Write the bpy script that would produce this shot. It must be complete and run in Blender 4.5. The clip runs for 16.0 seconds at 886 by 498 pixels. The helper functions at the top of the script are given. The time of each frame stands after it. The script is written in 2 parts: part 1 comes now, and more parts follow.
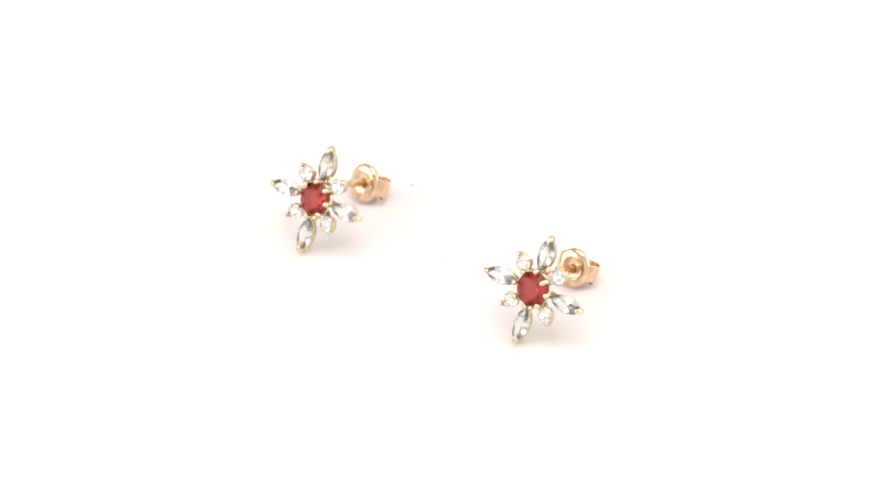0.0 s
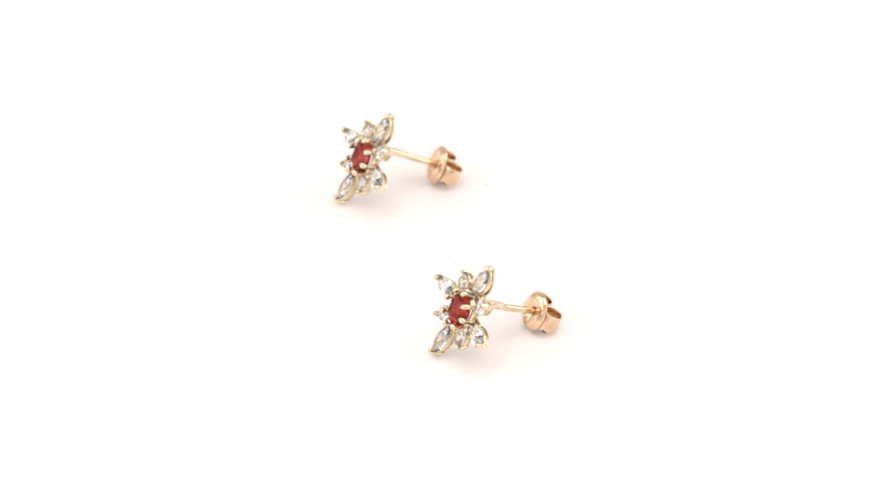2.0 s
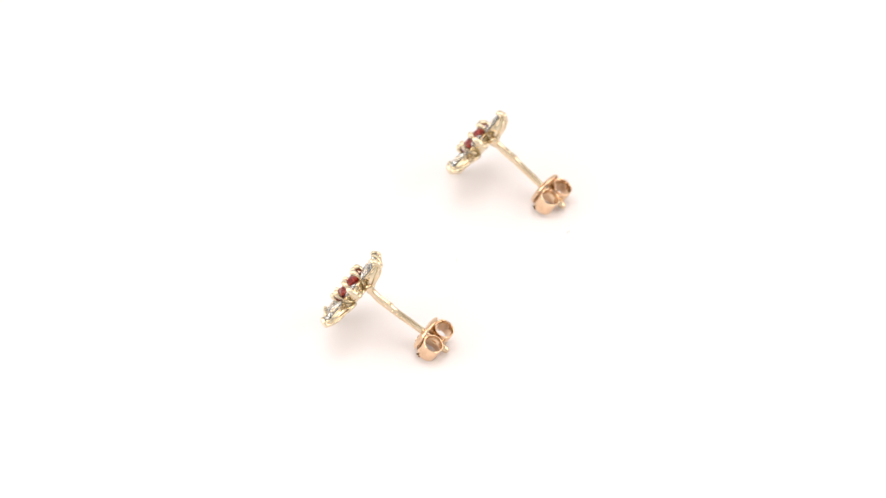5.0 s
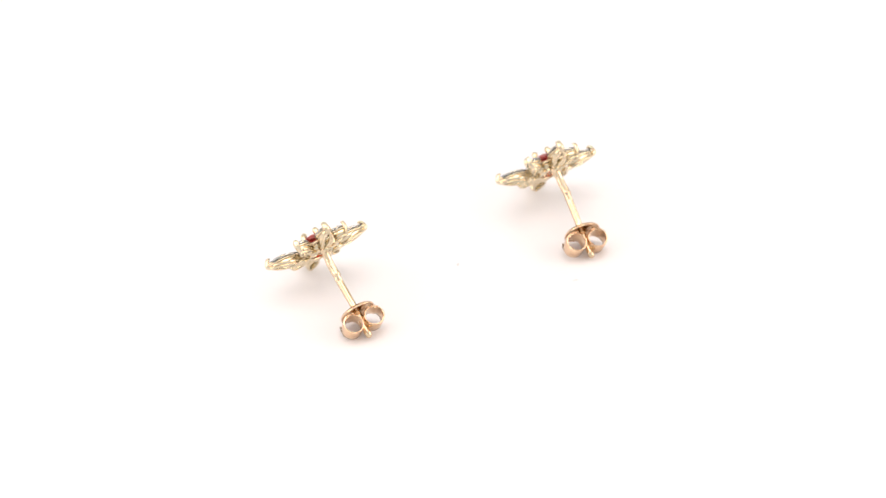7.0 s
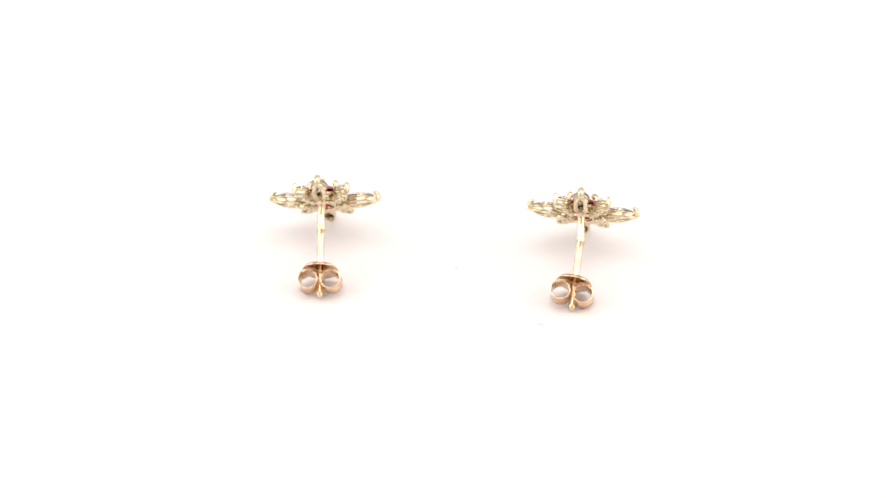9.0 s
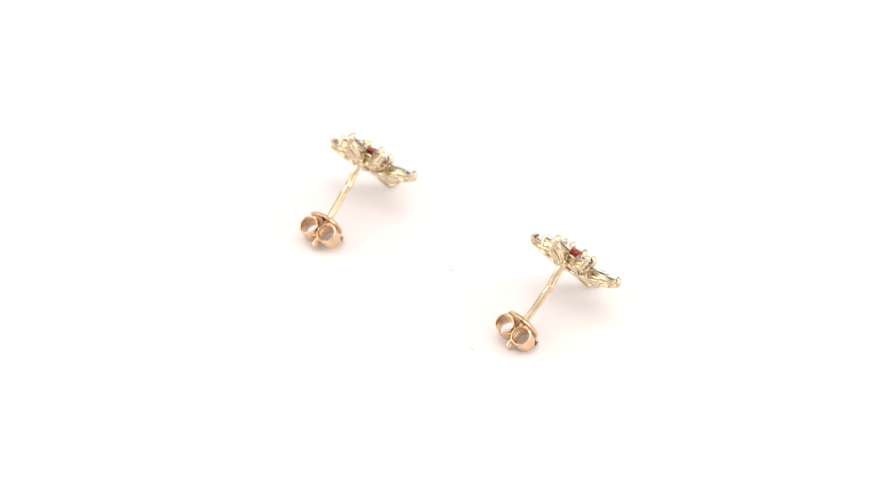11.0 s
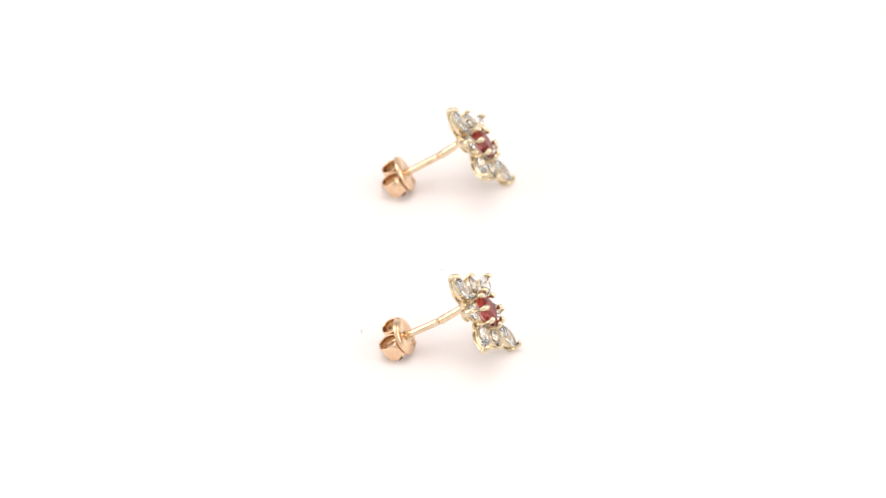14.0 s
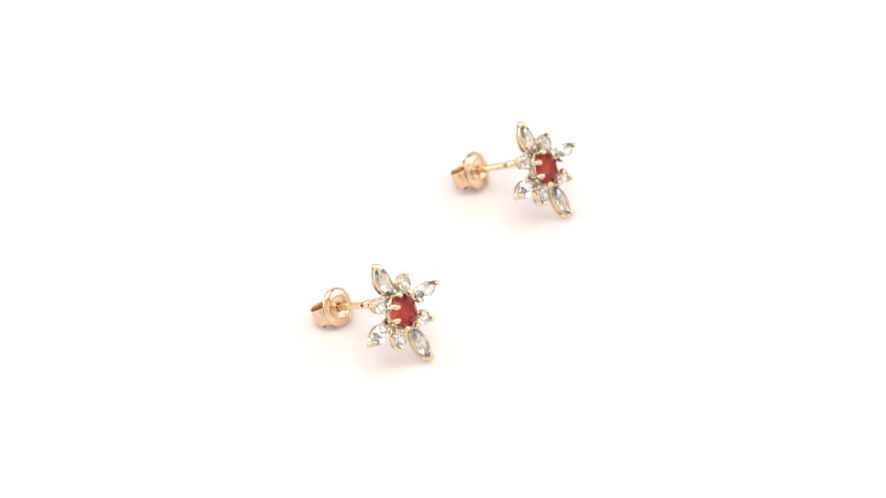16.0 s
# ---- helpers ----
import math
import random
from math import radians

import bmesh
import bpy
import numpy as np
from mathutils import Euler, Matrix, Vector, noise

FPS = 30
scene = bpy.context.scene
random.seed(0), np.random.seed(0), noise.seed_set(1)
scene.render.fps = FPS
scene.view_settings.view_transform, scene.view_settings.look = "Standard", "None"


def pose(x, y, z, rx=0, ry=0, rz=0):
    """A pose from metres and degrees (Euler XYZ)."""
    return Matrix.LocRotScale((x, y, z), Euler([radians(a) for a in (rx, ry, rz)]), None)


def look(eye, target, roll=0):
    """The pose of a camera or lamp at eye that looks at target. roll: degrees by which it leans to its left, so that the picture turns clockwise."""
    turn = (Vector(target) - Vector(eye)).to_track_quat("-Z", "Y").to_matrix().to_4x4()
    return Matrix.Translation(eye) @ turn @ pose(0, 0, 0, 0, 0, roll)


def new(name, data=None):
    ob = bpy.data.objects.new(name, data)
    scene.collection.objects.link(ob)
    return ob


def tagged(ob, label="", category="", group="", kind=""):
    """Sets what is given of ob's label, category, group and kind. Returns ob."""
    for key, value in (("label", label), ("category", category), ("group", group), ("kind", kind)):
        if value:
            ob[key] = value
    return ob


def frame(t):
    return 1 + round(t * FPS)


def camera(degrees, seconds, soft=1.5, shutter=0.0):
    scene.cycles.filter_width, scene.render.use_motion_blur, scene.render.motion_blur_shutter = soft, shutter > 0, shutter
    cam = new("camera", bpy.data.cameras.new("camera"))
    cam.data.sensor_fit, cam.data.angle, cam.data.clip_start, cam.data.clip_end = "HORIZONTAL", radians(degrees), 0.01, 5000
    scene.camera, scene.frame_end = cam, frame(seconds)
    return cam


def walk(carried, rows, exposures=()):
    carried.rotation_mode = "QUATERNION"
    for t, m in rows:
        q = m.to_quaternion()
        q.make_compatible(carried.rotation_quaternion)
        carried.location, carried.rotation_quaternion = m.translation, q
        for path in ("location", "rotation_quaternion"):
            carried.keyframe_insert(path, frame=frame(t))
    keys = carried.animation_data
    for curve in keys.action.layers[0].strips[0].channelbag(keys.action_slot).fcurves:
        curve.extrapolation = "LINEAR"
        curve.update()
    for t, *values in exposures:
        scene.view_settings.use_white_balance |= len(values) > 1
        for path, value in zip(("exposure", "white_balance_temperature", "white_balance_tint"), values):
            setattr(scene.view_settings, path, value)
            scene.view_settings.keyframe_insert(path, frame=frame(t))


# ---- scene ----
# All sizes of the jewellery below are written in millimetres and scaled by MM.
MM = 0.001
SECONDS = 16.0

# ---- camera: stands still on its tripod and looks down on the turntable ----
CAMERA_POSE = pose(0.0, -0.32398, 0.27079, 50.3304, 1.1990, -0.9157)
cam = camera(13.233, SECONDS, soft=1.4)
cam.data.dof.use_dof, cam.data.dof.focus_distance, cam.data.dof.aperture_fstop = True, 0.410, 32.0
walk(cam, [(0.0, CAMERA_POSE), (SECONDS, CAMERA_POSE)])

# ---- light: soft panels overhead and at the two sides of a white light tent, and an added fill lamp ----
scene.view_settings.exposure = -1.06
world = bpy.data.worlds.new("dim_room")
world.use_nodes = True
scene.world = world
world.node_tree.nodes["Background"].inputs["Color"].default_value = (1.0, 0.97, 0.94, 1)
world.node_tree.nodes["Background"].inputs["Strength"].default_value = 0.02


def area_light(name, size_x, size_y, watts, matrix, colour=(1, 1, 1)):
    data = bpy.data.lights.new(name, "AREA")
    data.shape, data.size, data.size_y, data.energy, data.color = "RECTANGLE", size_x, size_y, watts, colour
    ob = new(name, data)
    ob.matrix_world = matrix
    return ob


WARM = (1.0, 0.978, 0.960)
area_light("light_panel_top", 0.46, 0.42, 2.9, look((0.0, -0.02, 0.592), (0.0, -0.02, 0.0)), WARM)
# Added fill in place of light bounced off an unbuilt tent roof.
area_light("roof_bounce_fill", 0.82, 0.82, 2.4, look((0.0, 0.0, 0.598), (0.0, 0.0, 0.0)), WARM)
area_light("light_panel_side", 0.50, 0.34, 2.0, look((0.412, -0.06, 0.27), (0.0, -0.06, 0.25)), WARM)
area_light("light_panel_side", 0.50, 0.34, 2.0, look((-0.412, -0.06, 0.27), (0.0, -0.06, 0.25)), WARM)


# ---- materials ----
def material(name):
    mat = bpy.data.materials.new(name)
    mat.use_nodes = True
    tree = mat.node_tree
    return mat, tree, tree.nodes["Principled BSDF"]


def noise_node(tree, scale, detail=3.0):
    coords = tree.nodes.new("ShaderNodeTexCoord")
    tex = tree.nodes.new("ShaderNodeTexNoise")
    tex.inputs["Scale"].default_value, tex.inputs["Detail"].default_value = scale, detail
    tree.links.new(coords.outputs["Object"], tex.inputs["Vector"])
    return tex


def ramp(tree, source, low, high, lo=0.35, hi=0.65):
    node = tree.nodes.new("ShaderNodeValToRGB")
    node.color_ramp.elements[0].position, node.color_ramp.elements[1].position = lo, hi
    node.color_ramp.elements[0].color, node.color_ramp.elements[1].color = (*low, 1), (*high, 1)
    tree.links.new(source, node.inputs["Fac"])
    return node


def bump(tree, shader, source, strength, distance):
    node = tree.nodes.new("ShaderNodeBump")
    node.inputs["Strength"].default_value, node.inputs["Distance"].default_value = strength, distance
    tree.links.new(source, node.inputs["Height"])
    tree.links.new(node.outputs["Normal"], shader.inputs["Normal"])


def gold(name, light, deep, rough):
    """Polished gold: slight tarnish in patches, fine polishing marks and soft waves from casting."""
    mat, tree, shader = material(name)
    patches, fine = noise_node(tree, 900, 3), noise_node(tree, 5200, 2)
    tone = ramp(tree, patches.outputs["Fac"], deep, light, 0.3, 0.7)
    tree.links.new(tone.outputs["Color"], shader.inputs["Base Color"])
    gloss = ramp(tree, fine.outputs["Fac"], (rough * 0.7,) * 3, (rough * 1.5,) * 3)
    tree.links.new(gloss.outputs["Color"], shader.inputs["Roughness"])
    shader.inputs["Metallic"].default_value = 1.0
    bump(tree, shader, patches.outputs["Fac"], 0.16, 0.00012)
    return mat


def crystal(name, colour, ior, rough=0.0, clear=1.0):
    mat, tree, shader = material(name)
    shader.inputs["Base Color"].default_value = (*colour, 1)
    shader.inputs["Transmission Weight"].default_value = clear
    shader.inputs["IOR"].default_value = ior
    shader.inputs["Roughness"].default_value = rough
    return mat


def white_sheet(name, low, high, rough, scale):
    mat, tree, shader = material(name)
    wide, fine = noise_node(tree, scale, 4), noise_node(tree, scale * 60, 2)
    tone = ramp(tree, wide.outputs["Fac"], low, high, 0.3, 0.7)
    tree.links.new(tone.outputs["Color"], shader.inputs["Base Color"])
    shader.inputs["Roughness"].default_value = rough
    bump(tree, shader, fine.outputs["Fac"], 0.08, 0.00005)
    return mat


YELLOW_GOLD = gold("yellow_gold", (0.90, 0.79, 0.59), (0.62, 0.51, 0.34), 0.07)
ROSE_GOLD = gold("warm_gold", (0.92, 0.70, 0.48), (0.72, 0.48, 0.31), 0.15)
PIN_GOLD = gold("pin_gold", (0.89, 0.74, 0.53), (0.68, 0.52, 0.34), 0.09)
# Dark tone painted for the shade inside the clutch's small gaps.
RECESS_SHADE = gold("recess_shade_gold", (0.26, 0.17, 0.10), (0.16, 0.10, 0.06), 0.4)
ZIRCONIA = crystal("white_zirconia", (1.0, 0.980, 0.955), 1.90, 0.05, 0.97)
GARNET = crystal("red_garnet", (0.46, 0.042, 0.028), 1.46, 0.05, 0.90)
LINT = white_sheet("lint_grey", (0.72, 0.66, 0.65), (0.82, 0.76, 0.75), 0.9, 3000)
TABLE_WHITE = white_sheet("turntable_white", (0.895, 0.832, 0.820), (0.912, 0.852, 0.838), 0.5, 18)
BOX_WHITE = white_sheet("box_white", (0.84, 0.84, 0.835), (0.87, 0.87, 0.865), 0.8, 7)
WALL_WHITE = white_sheet("wall_white", (0.80, 0.795, 0.79), (0.84, 0.835, 0.83), 0.9, 2)
WALL_GREY = white_sheet("wall_grey", (0.74, 0.735, 0.73), (0.78, 0.775, 0.77), 0.9, 2)


# ---- mesh helpers ----
def finish(name, bm, mat, smooth=True):
    bmesh.ops.recalc_face_normals(bm, faces=bm.faces)
    mesh = bpy.data.meshes.new(name)
    bm.to_mesh(mesh)
    bm.free()
    mesh.materials.append(mat)
    for poly in mesh.polygons:
        poly.use_smooth = smooth
    return mesh


def part(name, bm, mat, parent, label="", smooth=True):
    ob = new(name, finish(name, bm, mat, smooth))
    ob.parent = parent
    return tagged(ob, label)


def box(bm, x0, x1, y0, y1, z0, z1):
    bmesh.ops.create_cube(bm, size=1, matrix=Matrix.Translation(((x0 + x1) / 2, (y0 + y1) / 2, (z0 + z1) / 2))
                          @ Matrix.Diagonal((x1 - x0, y1 - y0, z1 - z0, 1)))


def loft(bm, rings, closed_ring=True, caps=True, loop=False):
    """Skins a row of rings of points; each ring has the same number of points."""
    made = [[bm.verts.new(Vector(p) * MM) for p in ring] for ring in rings]
    pairs = list(zip(made, made[1:])) + ([(made[-1], made[0])] if loop else [])
    for a, b in pairs:
        n = len(a)
        for i in range(n if closed_ring else n - 1):
            j = (i + 1) % n
            bm.faces.new((a[i], a[j], b[j], b[i]))
    if caps and closed_ring and not loop:
        bm.faces.new(list(reversed(made[0])))
        bm.faces.new(made[-1])
    return made


def sweep(bm, points, across, along, side, n=10, loop=False):
    """A rod through points with an elliptic section: half widths across (towards side) and along (the third way)."""
    rings = []
    count = len(points)
    for i, p in enumerate(points):
        p = Vector(p)
        if loop:
            tangent = Vector(points[(i + 1) % count]) - Vector(points[i - 1])
        else:
            tangent = Vector(points[min(i + 1, count - 1)]) - Vector(points[max(i - 1, 0)])
        tangent.normalize()
        s = Vector(side)
        s = (s - s.dot(tangent) * tangent).normalized()
        w = tangent.cross(s)
        a = across[i] if isinstance(across, (list, tuple)) else across
        b = along[i] if isinstance(along, (list, tuple)) else along
        rings.append([p + s * (a * math.cos(k * math.tau / n)) + w * (b * math.sin(k * math.tau / n)) for k in range(n)])
    loft(bm, rings, loop=loop)


def ball(bm, centre, radius, stretch=(1, 1, 1), segments=12):
    bmesh.ops.create_uvsphere(bm, u_segments=segments, v_segments=8, radius=1,
                              matrix=Matrix.Translation(Vector(centre) * MM) @ Matrix.Diagonal((*[radius * s * MM for s in stretch], 1)))


def lens_outline(half_length, half_width, power=1.7):
    def at(angle):
        c, s = math.cos(angle), math.sin(angle)
        return half_length * c, half_width * math.copysign(abs(s) ** power, s)
    return at


def round_outline(radius):
    return lambda angle: (radius * math.cos(angle), radius * math.sin(angle))


def cut_stone(outline, girdle, crown, pavilion, table=0.58, n=8):
    """A faceted stone whose table looks to -y: table, star, kite and girdle facets, and pavilion mains down to the culet."""
    bm = bmesh.new()
    step = math.tau / n

    def ring(scale, depth, half, count=n):
        made = []
        for k in range(count):
            u, v = outline((k + half) * math.tau / count)
            made.append(bm.verts.new(Vector((v * scale, depth, u * scale)) * MM))
        return made

    top = ring(table, girdle - crown, 0.5)
    star = ring(0.80, girdle - crown * 0.58, 0.0)
    edge = ring(1.0, girdle - 0.04, 0.0, 2 * n)
    under = ring(1.0, girdle + 0.04, 0.0, 2 * n)
    deep = ring(0.34, girdle + pavilion * 0.70, 0.5)
    culet = bm.verts.new(Vector((0, girdle + pavilion, 0)) * MM)
    bm.faces.new(top)
    for k in range(n):
        j, prev = (k + 1) % n, (k - 1) % n
        bm.faces.new((top[prev], top[k], star[k]))
        bm.faces.new((top[k], star[k], edge[(2 * k + 1) % (2 * n)]))
        bm.faces.new((top[k], edge[(2 * k + 1) % (2 * n)], star[j]))
        bm.faces.new((star[k], edge[2 * k], edge[2 * k + 1]))
        bm.faces.new((star[k], edge[2 * k], edge[(2 * k - 1) % (2 * n)]))
        bm.faces.new((deep[k], under[2 * k], under[2 * k + 1]))
        bm.faces.new((deep[k], under[2 * k + 1], under[(2 * k + 2) % (2 * n)]))
        bm.faces.new((deep[k], under[(2 * k + 2) % (2 * n)], deep[j]))
        bm.faces.new((deep[k], deep[j], culet))
    for k in range(2 * n):
        j = (k + 1) % (2 * n)
        bm.faces.new((edge[k], edge[j], under[j], under[k]))
    return bm


def pear_outline(radius):
    """Round, but drawn out to a blunt point on the outer side."""
    def at(angle):
        c, s = math.cos(angle), math.sin(angle)
        out = max(0.0, c)
        return radius * c * (1.0 + 0.30 * out), radius * s * (1.0 - 0.22 * out)
    return at


def ring_points(radius, depth, n=40):
    return [(radius * math.cos(k * math.tau / n), depth, radius * math.sin(k * math.tau / n)) for k in range(n)]


# ---- the setting: light tent and turntable ----
def structure(name, bm, mat, smooth=False):
    return tagged(new(name, finish(name, bm, mat, smooth)), kind="structure")


def build_setting():
    """A plain room, and in it the four white sides of a light tent round the turntable; a fill lamp stands in for its
    roof.
    """
    bm = bmesh.new()
    box(bm, -1.5, 1.5, -1.5, 1.5, -0.060, -0.030)
    tagged(structure("floor", bm, BOX_WHITE), "smooth matt white sheet under the turntable")
    for name, spans in (("wall_north", (-1.53, 1.53, 1.50, 1.53, -0.060, 2.0)), ("wall_east", (1.50, 1.53, -1.50, 1.50, -0.060, 2.0)),
                        ("wall_west", (-1.53, -1.50, -1.50, 1.50, -0.060, 2.0)), ("wall_south", (-1.53, 1.53, -1.53, -1.50, -0.060, 2.0))):
        bm = bmesh.new()
        box(bm, *spans)
        tagged(structure(name, bm, WALL_GREY), "plain pale grey studio wall")
    bm = bmesh.new()
    box(bm, -1.53, 1.53, -1.53, 1.53, 2.0, 2.03)
    tagged(structure("ceiling", bm, BOX_WHITE), "plain white studio ceiling")
    for spans, mat, words in (
            ((-0.45, 0.45, 0.42, 0.45, -0.030, 0.60), WALL_WHITE, "plain white fabric side of a light tent"),
            ((0.42, 0.45, -0.42, 0.42, -0.030, 0.60), WALL_WHITE, "plain white fabric side of a light tent"),
            ((-0.45, -0.42, -0.42, 0.42, -0.030, 0.60), WALL_WHITE, "plain white fabric side of a light tent"),
            ((-0.45, 0.45, -0.45, -0.42, -0.030, 0.60), WALL_GREY, "pale grey front of a light tent, behind the camera")):
        bm = bmesh.new()
        box(bm, *spans)
        tagged(structure("light_tent_side", bm, mat), words)


def build_turntable():
    table = tagged(new("turntable"), "round matt white display turntable that turns slowly", "turntable")
    bm = bmesh.new()
    profile = [(0.0, 0.0)] + [(124.0, 0.0), (124.7, 0.3), (125.0, 1.0), (125.0, 9.0), (124.5, 10.0), (60.0, 10.0)]
    n = 96
    rings = [[(r * math.cos(k * math.tau / n), r * math.sin(k * math.tau / n), -d) for k in range(n)] for r, d in profile[1:]]
    made = loft(bm, rings, caps=False)
    bm.faces.new(made[0])
    bm.faces.new(list(reversed(made[-1])))
    part("plate", bm, TABLE_WHITE, table)
    bm = bmesh.new()
    rings = [[(r * math.cos(k * math.tau / 64), r * math.sin(k * math.tau / 64), z) for k in range(64)]
             for r, z in ((56, -10.5), (58, -12), (60, -29), (58, -30))]
    loft(bm, rings)
    part("base", bm, TABLE_WHITE, table)
    return table


# ---- the ear studs ----
def along(angle, r, y, side=0.0):
    """A place on the petal at that angle (0 is up): r out from the middle, y back, side across it."""
    return (r * math.sin(angle) + side * math.cos(angle), y, r * math.cos(angle) - side * math.sin(angle))


def turned(bm, angle, r, y):
    """Moves a petal mesh, built upright at the origin, out to its place; y tells how far back it stands."""
    bmesh.ops.transform(bm, matrix=Matrix.Rotation(angle, 4, "Y") @ Matrix.Translation((0, y * MM, r * MM)), verts=bm.verts)
    return bm


def deepen(bm, factor):
    """Draws the back half of a petal's setting out to the rear."""
    for v in bm.verts:
        if v.co.y > 0.4 * MM:
            v.co.y = 0.4 * MM + (v.co.y - 0.4 * MM) * factor


def cup_wall(bm, rail, gallery, depth, n=40, tall=0.34, hole=0.80):
    """The closed wall of a setting: from the rail round the stone back to the narrower gallery, thin as sheet."""
    rings = []
    for k in range(n):
        angle = k * math.tau / n
        (u, v), (p, q) = rail(angle), gallery(angle)
        back = depth(p)
        rings.append([(v * 1.03, tall, u * 1.01), (v * 0.86, tall, u * 0.95), (q * hole, back, p * (0.55 * hole + 0.49)), (q * 1.05, back, p * 1.01)])
    loft(bm, rings, loop=True, caps=False)


def marquise_petal(parent, angle, r0, y0, deep, tip):
    """A boat-shaped setting, deep at the flower's middle and shallow at its tip, with an open back, and its stone."""
    bm = bmesh.new()
    gallery, rail = lens_outline(1.66, 0.62), lens_outline(1.84, 0.84)

    def depth(u):
        return 1.28 - (1.28 - tip) * max(0.0, (u / 1.66 + 1) / 2) ** 2.0

    pts = []
    for k in range(36):
        u, v = gallery(k * math.tau / 36)
        pts.append((v, depth(u), u))
    sweep(bm, pts, 0.12, 0.15, (0, 1, 0), 8, loop=True)
    pts = []
    for k in range(40):
        u, v = rail(k * math.tau / 40)
        pts.append((v, 0.36, u))
    sweep(bm, pts, 0.09, 0.09, (0, 1, 0), 8, loop=True)
    cup_wall(bm, rail, gallery, depth, hole=0.50 if deep > 1 else 0.80)  # the upper one, over the pin, is nearly closed behind
    sweep(bm, [(0, 1.26, -1.30), (0, 1.36, -1.9), (0, 1.46, -2.6)], 0.24, 0.36, (0, 1, 0), 10)
    deepen(bm, deep)
    petal = part("marquise_petal", turned(bm, angle, r0, y0), YELLOW_GOLD, parent)
    part("marquise_stone", turned(cut_stone(lens_outline(1.90, 0.92, 1.5), 0.14, 0.36, 0.74, 0.50, 10), angle, r0, y0), ZIRCONIA, petal,
         "clear marquise-cut white stone", smooth=False)
    bm = bmesh.new()
    back = tip - 0.02
    pts = [(0, back, 1.50), (0, back * 0.86, 1.80), (0, back * 0.62, 1.96), (0, back * 0.30, 1.94), (0, 0.0, 1.85), (0, -0.24, 1.71), (0, -0.37, 1.52), (0, -0.41, 1.34)]
    sweep(bm, pts, [0.18, 0.22, 0.24, 0.25, 0.25, 0.24, 0.18, 0.09], [0.20, 0.28, 0.32, 0.34, 0.34, 0.32, 0.26, 0.12], (0, 0, 1), 12)
    for s in (-1, 1):
        sweep(bm, [(s * 0.10, 0.30, 1.98), (s * 0.28, 0.16, 1.66), (s * 0.44, 0.20, 1.36)], [0.20, 0.15, 0.05], [0.14, 0.10, 0.05], (0, 1, 0), 8)
    deepen(bm, deep)
    part("tip_claw", turned(bm, angle, r0, y0), YELLOW_GOLD, petal)


def round_petal(parent, angle):
    r0, y0 = 3.07, -0.14
    bm = bmesh.new()
    for radius, depth, thick in ((0.80, 0.36, 0.09), (0.62, 1.20, 0.13)):
        outline = [pear_outline(radius)(k * math.tau / 28) for k in range(28)]
        sweep(bm, [(v, depth, u) for u, v in outline], thick, thick, (0, 1, 0), 8, loop=True)
    cup_wall(bm, pear_outline(0.80), pear_outline(0.62), lambda u: 1.20, 28)
    sweep(bm, [(0, 1.22, -0.55), (0, 1.34, -1.0), (0, 1.45, -1.7)], 0.18, 0.30, (0, 1, 0), 10)
    petal = part("round_petal", turned(bm, angle, r0, y0), YELLOW_GOLD, parent)
    part("round_stone", turned(cut_stone(round_outline(0.86), 0.14, 0.30, 0.72, 0.56, 8), angle, r0, y0), ZIRCONIA, petal,
         "clear round brilliant white stone", smooth=False)
    bm = bmesh.new()
    pts = [(0, 1.24, 0.62), (0, 1.00, 0.86), (0, 0.45, 1.05), (0, -0.02, 1.10), (0, -0.24, 1.02), (0, -0.34, 0.82)]
    sweep(bm, pts, [0.16, 0.19, 0.20, 0.21, 0.19, 0.08], [0.26, 0.34, 0.34, 0.31, 0.25, 0.10], (0, 0, 1), 12)
    part("outer_claw", turned(bm, angle, r0, y0), YELLOW_GOLD, petal)


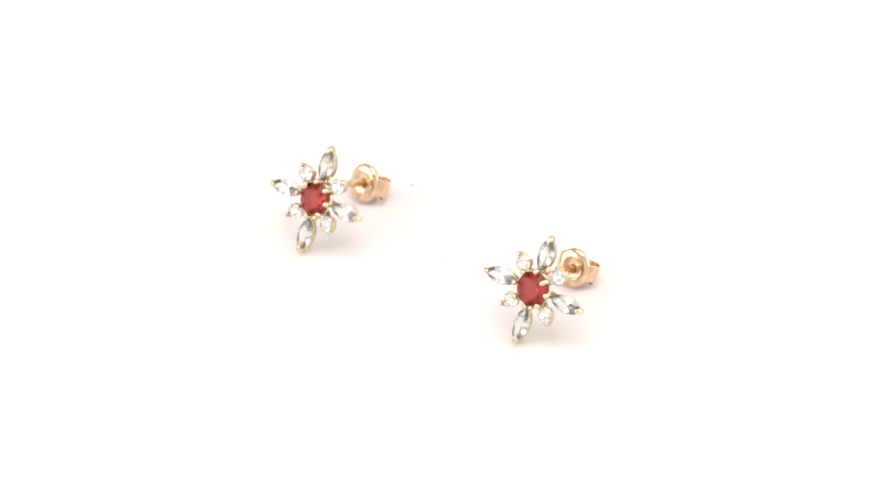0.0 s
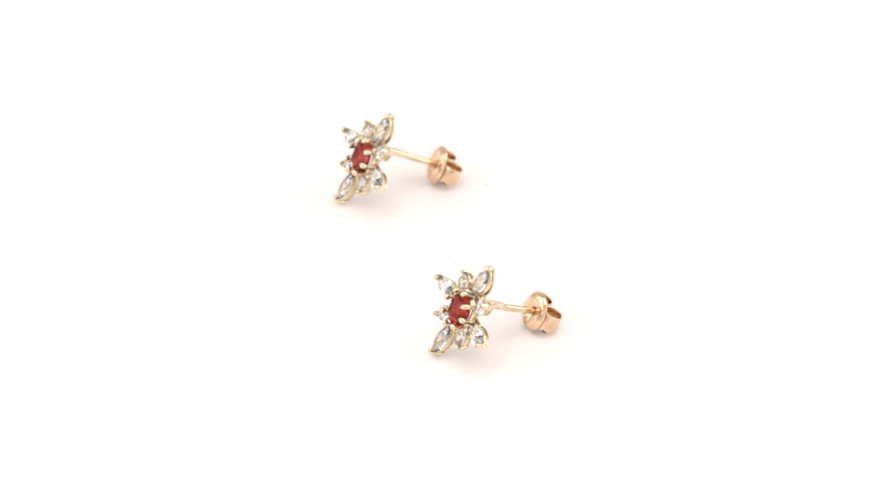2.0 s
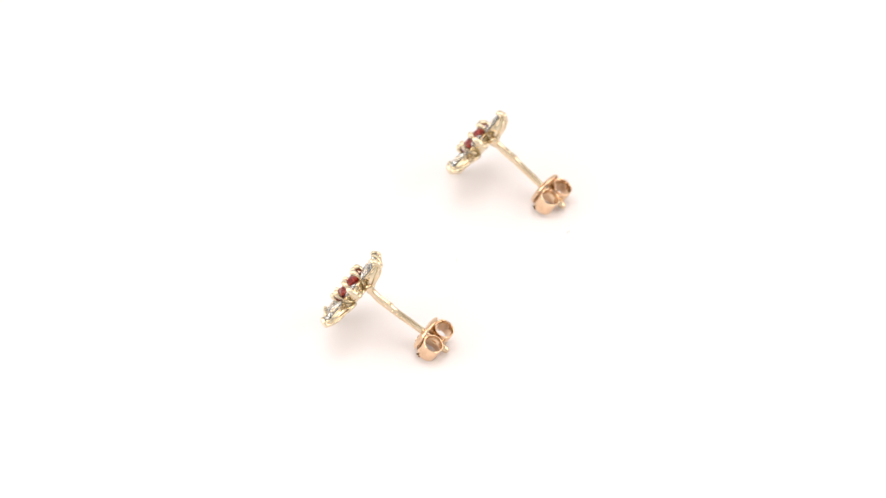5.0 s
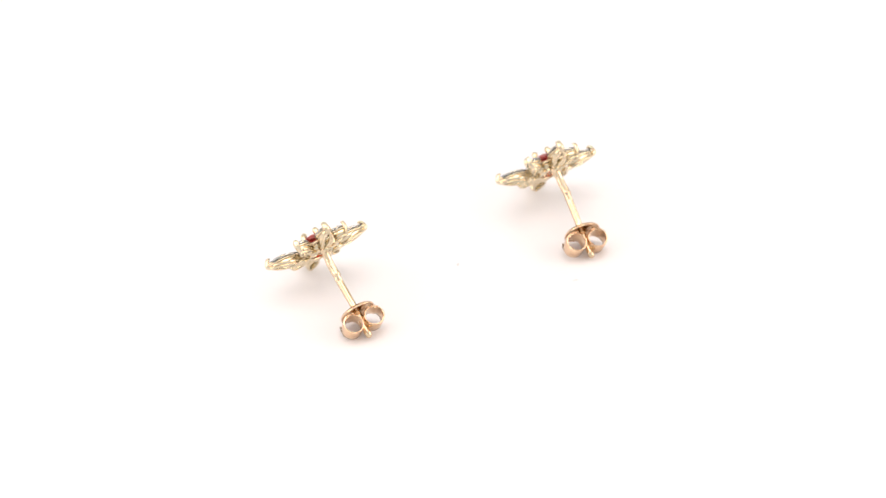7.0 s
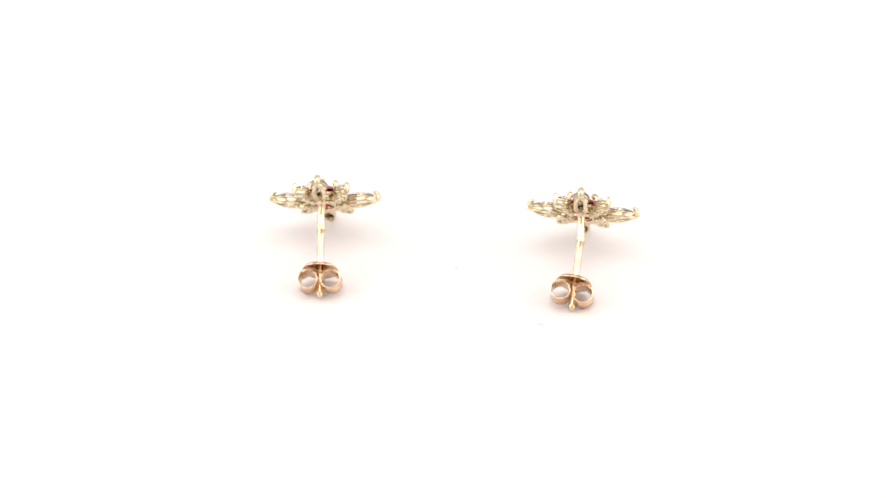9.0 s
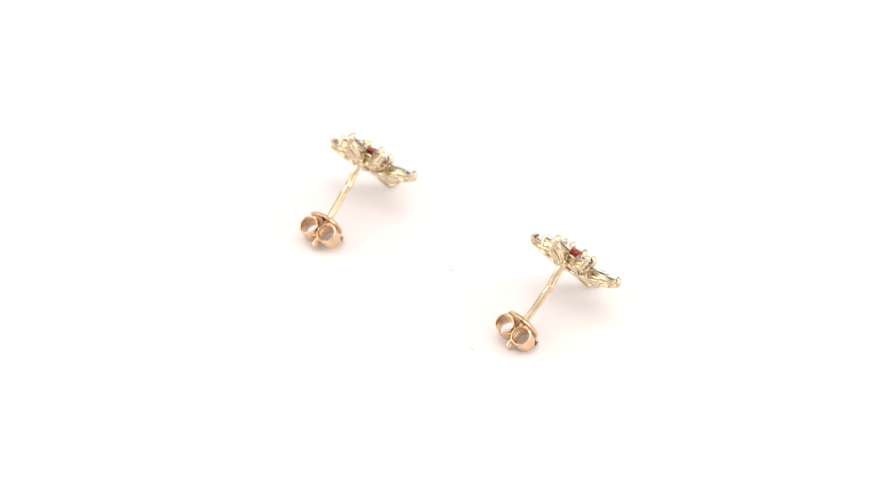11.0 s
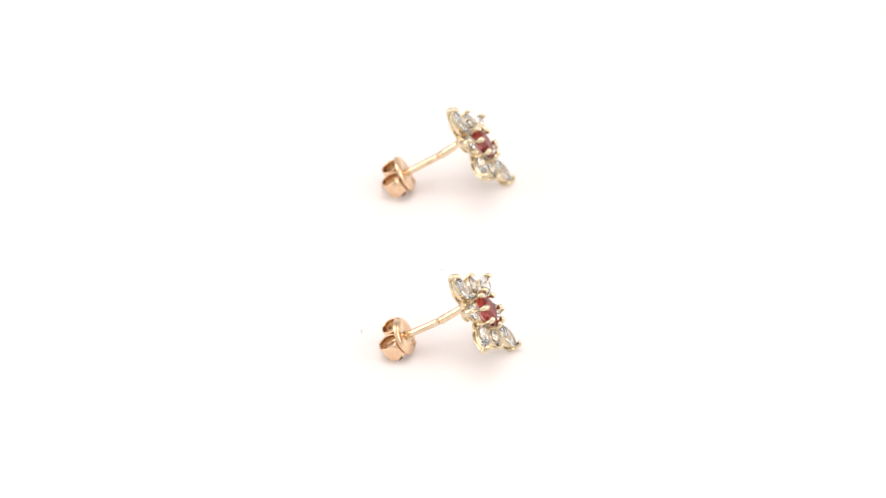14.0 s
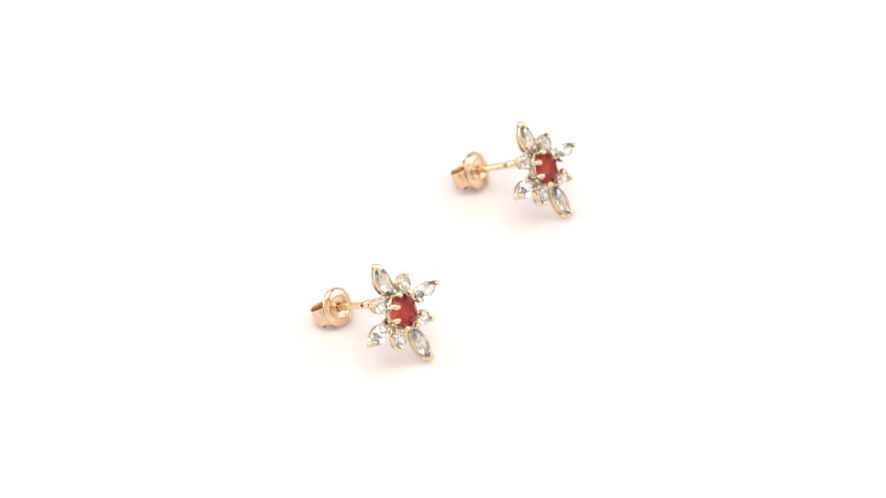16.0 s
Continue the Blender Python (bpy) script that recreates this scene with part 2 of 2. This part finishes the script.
def build_post(parent, bend, sag, shift):
    """The thin pin: a stepped joint after the stamped stretch, a groove near the end and a rounded tip."""
    def at(y, dx=0.0):
        along_pin = min(1.0, max(0.0, (y - 1.45) / 7.8))
        bow, dip = math.sin(math.pi * along_pin ** 0.75), math.sin(math.pi * along_pin ** 0.6)
        return (dx + bend * bow + shift * along_pin, y, 1.82 - sag * dip - 0.20 * (y - 1.45) / 10.6)
    rows = ((1.10, 0.56), (1.45, 0.54), (1.62, 0.46), (1.78, 0.42), (2.6, 0.41), (3.0, 0.43), (3.5, 0.44), (4.0, 0.42), (4.25, 0.44),
            (4.42, 0.47), (4.55, 0.45), (4.66, 0.38), (5.4, 0.39), (7.0, 0.39), (8.6, 0.38), (9.6, 0.38), (10.6, 0.37), (10.8, 0.30),
            (11.1, 0.30), (11.3, 0.36), (11.8, 0.38), (12.15, 0.35), (12.32, 0.23), (12.38, 0.08))
    bm = bmesh.new()
    step = lambda y: 0.05 * math.sin((y - 2.2) * 2.1) if 2.2 < y < 4.6 else 0.0
    sweep(bm, [at(y, step(y)) for y, r in rows], [r for y, r in rows], [r for y, r in rows], (1, 0, 0), 16)
    post = part("post", bm, PIN_GOLD, parent)
    bm = bmesh.new()
    for y, tall in ((3.05, 0.16), (3.30, 0.22), (3.62, 0.14), (3.90, 0.22), (4.12, 0.16), (4.90, 0.20), (5.15, 0.12), (5.50, 0.22), (5.80, 0.14), (6.10, 0.20)):
        x, yy, z = at(y)
        r = 0.42 if y < 4.5 else 0.385
        box(bm, (x + r - 0.05) * MM, (x + r + 0.005) * MM, (yy - 0.06) * MM, (yy + 0.06) * MM, (z - tall) * MM, (z + tall) * MM)
        if y < 4.5:
            box(bm, (x - tall) * MM, (x + tall) * MM, (yy - 0.05) * MM, (yy + 0.05) * MM, (z + r - 0.05) * MM, (z + r + 0.02) * MM)
    part("hallmark", bm, PIN_GOLD, post, "tiny stamped mark in the gold pin", smooth=False)


CLUTCH_LEAN = 4  # the back sits a little askew on its pin


def build_clutch(parent, turn, shift):
    """The butterfly back: a dished disc with a funnel round the pin and two scrolls curled behind it."""
    y0, z0 = 8.82, 1.66
    pivot = Matrix.Translation(Vector((0, y0 + 0.4, z0)) * MM)
    lean = Matrix.Translation((shift * MM, 0, 0)) @ pivot @ Matrix.Rotation(math.radians(turn), 4, "Z") @ Matrix.Rotation(math.radians(CLUTCH_LEAN), 4, "X") @ pivot.inverted()

    def leaned(bm):
        bmesh.ops.transform(bm, matrix=lean, verts=bm.verts)
        return bm

    bm = bmesh.new()
    front = [(0.38, 0.34), (0.50, 0.20), (0.72, 0.10), (1.05, 0.03), (1.40, 0.00), (1.72, 0.05), (2.00, 0.15), (2.17, 0.30), (2.24, 0.42), (2.25, 0.54)]
    back = [(2.15, 0.55), (2.13, 0.46), (2.06, 0.38), (1.90, 0.26), (1.66, 0.17), (1.38, 0.13), (1.06, 0.16), (0.78, 0.22), (0.60, 0.31), (0.50, 0.42)]
    n = 56

    def squarish(c, power):
        return math.copysign(abs(c) ** power, c)

    rings = []
    for r, d in front + back:
        power = 1.0 - 0.06 * min(1.0, r / 2.25)  # round at the funnel, a little squared at the rim
        rings.append([(0.88 * r * squarish(math.cos(k * math.tau / n), power), y0 + d, z0 + r * squarish(math.sin(k * math.tau / n), power) * (0.965 + 0.04 * math.sin(k * math.tau / n))) for k in range(n)])
    loft(bm, rings, caps=False, loop=True)
    clutch = part("clutch", leaned(bm), ROSE_GOLD, parent, "polished rose-tinted gold butterfly back")
    for s in (-1, 1):
        bm = bmesh.new()
        centre_x, centre_y, radius, thick, half = 1.22, y0 + 1.72, 1.10, 0.075, 0.95
        rings = []
        for k in range(57):
            a = math.radians(-112 + 430 * k / 56)  # leaves the disc, goes right round and curls in under itself
            shrink = 1.0 - 0.13 * max(0.0, k - 20) / 36
            wide = half * (1.10 - 0.10 * min(1.0, k / 15) - 0.06 * max(0, k - 40) / 16)
            c, sn = math.cos(a), math.sin(a)
            outer, inner = (radius + thick) * shrink, (radius - thick) * shrink
            ring = []
            for rad, zz in ((outer, -wide + 0.05), (outer, wide - 0.05), ((outer + inner) / 2 + 0.05, wide), ((outer + inner) / 2 - 0.05, wide),
                            (inner, wide - 0.05), (inner, -wide + 0.05), ((outer + inner) / 2 - 0.05, -wide), ((outer + inner) / 2 + 0.05, -wide)):
                ring.append((s * (centre_x + rad * c), centre_y + rad * sn, z0 + 0.04 + zz))
            rings.append(ring)
        loft(bm, rings)
        scroll = part("scroll", leaned(bm), ROSE_GOLD, clutch)
        # Two dark beads stand in for the shaded gap where scroll meets disc.
        bm = bmesh.new()
        ball(bm, (s * 2.20, centre_y - 0.66, z0 - 0.98), 0.20, (0.45, 1.0, 0.55))
        ball(bm, (s * 2.28, centre_y - 0.40, z0 - 1.04), 0.15, (0.45, 1.0, 0.55))
        part("notch_shade", leaned(bm), RECESS_SHADE, scroll, "dark bead standing in for the shade in a nick of the gold")
    bm = bmesh.new()
    for k, (x, z, turn, length) in enumerate(((-0.35, -1.15, 50, 0.5), (0.0, -1.25, -40, 0.55), (0.3, -1.1, 20, 0.5), (-0.1, -1.5, 80, 0.45), (0.35, -1.5, -60, 0.4))):
        bmesh.ops.create_cube(bm, size=1, matrix=Matrix.Translation(Vector((x, y0 + 0.06, z0 + z)) * MM) @ Matrix.Rotation(math.radians(turn), 4, "Y")
                              @ Matrix.Diagonal((length * MM, 0.26 * MM, 0.13 * MM, 1)))
    part("stamp", leaned(bm), ROSE_GOLD, clutch, "small raised stamped mark")


def build_stud(bend, sag, turn, shift, long_prong):
    stud = new("stud_earring")
    bm = bmesh.new()
    sweep(bm, ring_points(1.84, 0.30), 0.14, 0.14, (0, 1, 0), 8, loop=True)
    sweep(bm, ring_points(1.34, 1.18), 0.22, 0.20, (0, 1, 0), 8, loop=True)
    cup_wall(bm, round_outline(1.84), round_outline(1.34), lambda u: 1.16, 40, 0.12)
    part("basket", bm, YELLOW_GOLD, stud)
    part("centre_stone", cut_stone(round_outline(1.88), -0.25, 0.66, 1.20, 0.54, 8), GARNET, stud, "faceted dark red round stone", smooth=False)
    for k in range(8):
        angle = k * math.tau / 8
        bm = bmesh.new()
        reach = 0.42 if k == long_prong else 0.0  # one prong is bent far in over the stone
        rows = ((1.36, 1.25), (1.72, 0.75), (2.04, 0.20), (2.13, -0.30), (2.12, -0.62), (2.04 - reach * 0.3, -0.84),
                (1.92 - reach * 0.6, -1.03), (1.79 - reach, -1.11), (1.70 - reach, -1.14))
        wide = (0.20, 0.21, 0.20, 0.21, 0.28, 0.35, 0.33, 0.22, 0.05)
        sweep(bm, [along(angle, r, y) for r, y in rows], wide, wide, along(angle, 1, 0), 12)
        part("prong", bm, YELLOW_GOLD, stud)
    for k in range(4):
        marquise_petal(stud, math.radians((0, 92.5, 180, 267.5)[k]), (3.94, 4.09, 4.19, 4.09)[k], (-0.04, -0.08, -0.30, -0.08)[k], (1.30, 1.0, 1.0, 1.0)[k], (0.72, 0.66, 1.32, 0.66)[k])
    for k in range(4):
        round_petal(stud, (k + 0.5) * math.tau / 4)
    build_post(stud, bend, sag, shift)
    build_clutch(stud, turn, shift)
    return stud


build_setting()
turntable = build_turntable()
STUD_REST = (pose(-0.014360, 0.005110, 0.005691, -32.632, -1.02, -36.46), pose(0.009184, -0.011275, 0.005693, -32.387, 3.30, -33.76))
studs = []
for rest, (bend, sag, turn, shift, long_prong) in zip(STUD_REST, ((-0.20, 0.16, -6, 0.0, 7), (0.06, 0.32, 0, -0.14, 1))):
    stud = build_stud(bend, sag, turn, shift, long_prong)
    tagged(stud, "gold flower stud earring with dark red centre and clear petals", "earring", "pair of earrings")
    stud.matrix_basis = rest
    studs.append(stud)


# ---- lint on the turntable ----
def build_fleck(x, y, turn, length):
    """A pale crumb of lint: a bent, tapered fibre with a thicker middle."""
    bm = bmesh.new()
    pts = [(-length, 0, 0.03), (-length * 0.4, 0.08, 0.06), (0, 0.02, 0.09), (length * 0.5, -0.07, 0.07), (length, 0.05, 0.03)]
    sweep(bm, pts, [0.02, 0.05, 0.07, 0.05, 0.02], [0.02, 0.04, 0.05, 0.04, 0.02], (0, 0, 1), 8)
    fleck = tagged(new("lint_fleck", finish("lint_fleck", bm, LINT)), "tiny pale grey crumb of lint lying on the turntable", "lint", "lint on the turntable")
    rest = pose(x * MM, y * MM, 0.0, 0, 0, turn)
    fleck.matrix_basis = rest
    return fleck, rest


flecks = [build_fleck(-0.5, 1.05, 20, 0.30), build_fleck(-3.7, 14.0, -35, 0.42)]


def turn_at(t):
    """The turntable's turn in degrees: clockwise seen from above, at an even pace."""
    return -16.9287 * t + 0.00649 * t * t


def motions():
    times = [k / 10 for k in range(int(SECONDS * 10) + 1)]
    for thing, rest in ((turntable, Matrix()), *zip(studs, STUD_REST), *flecks):
        walk(thing, [(t, pose(0, 0, 0, 0, 0, turn_at(t)) @ rest) for t in times])


motions()
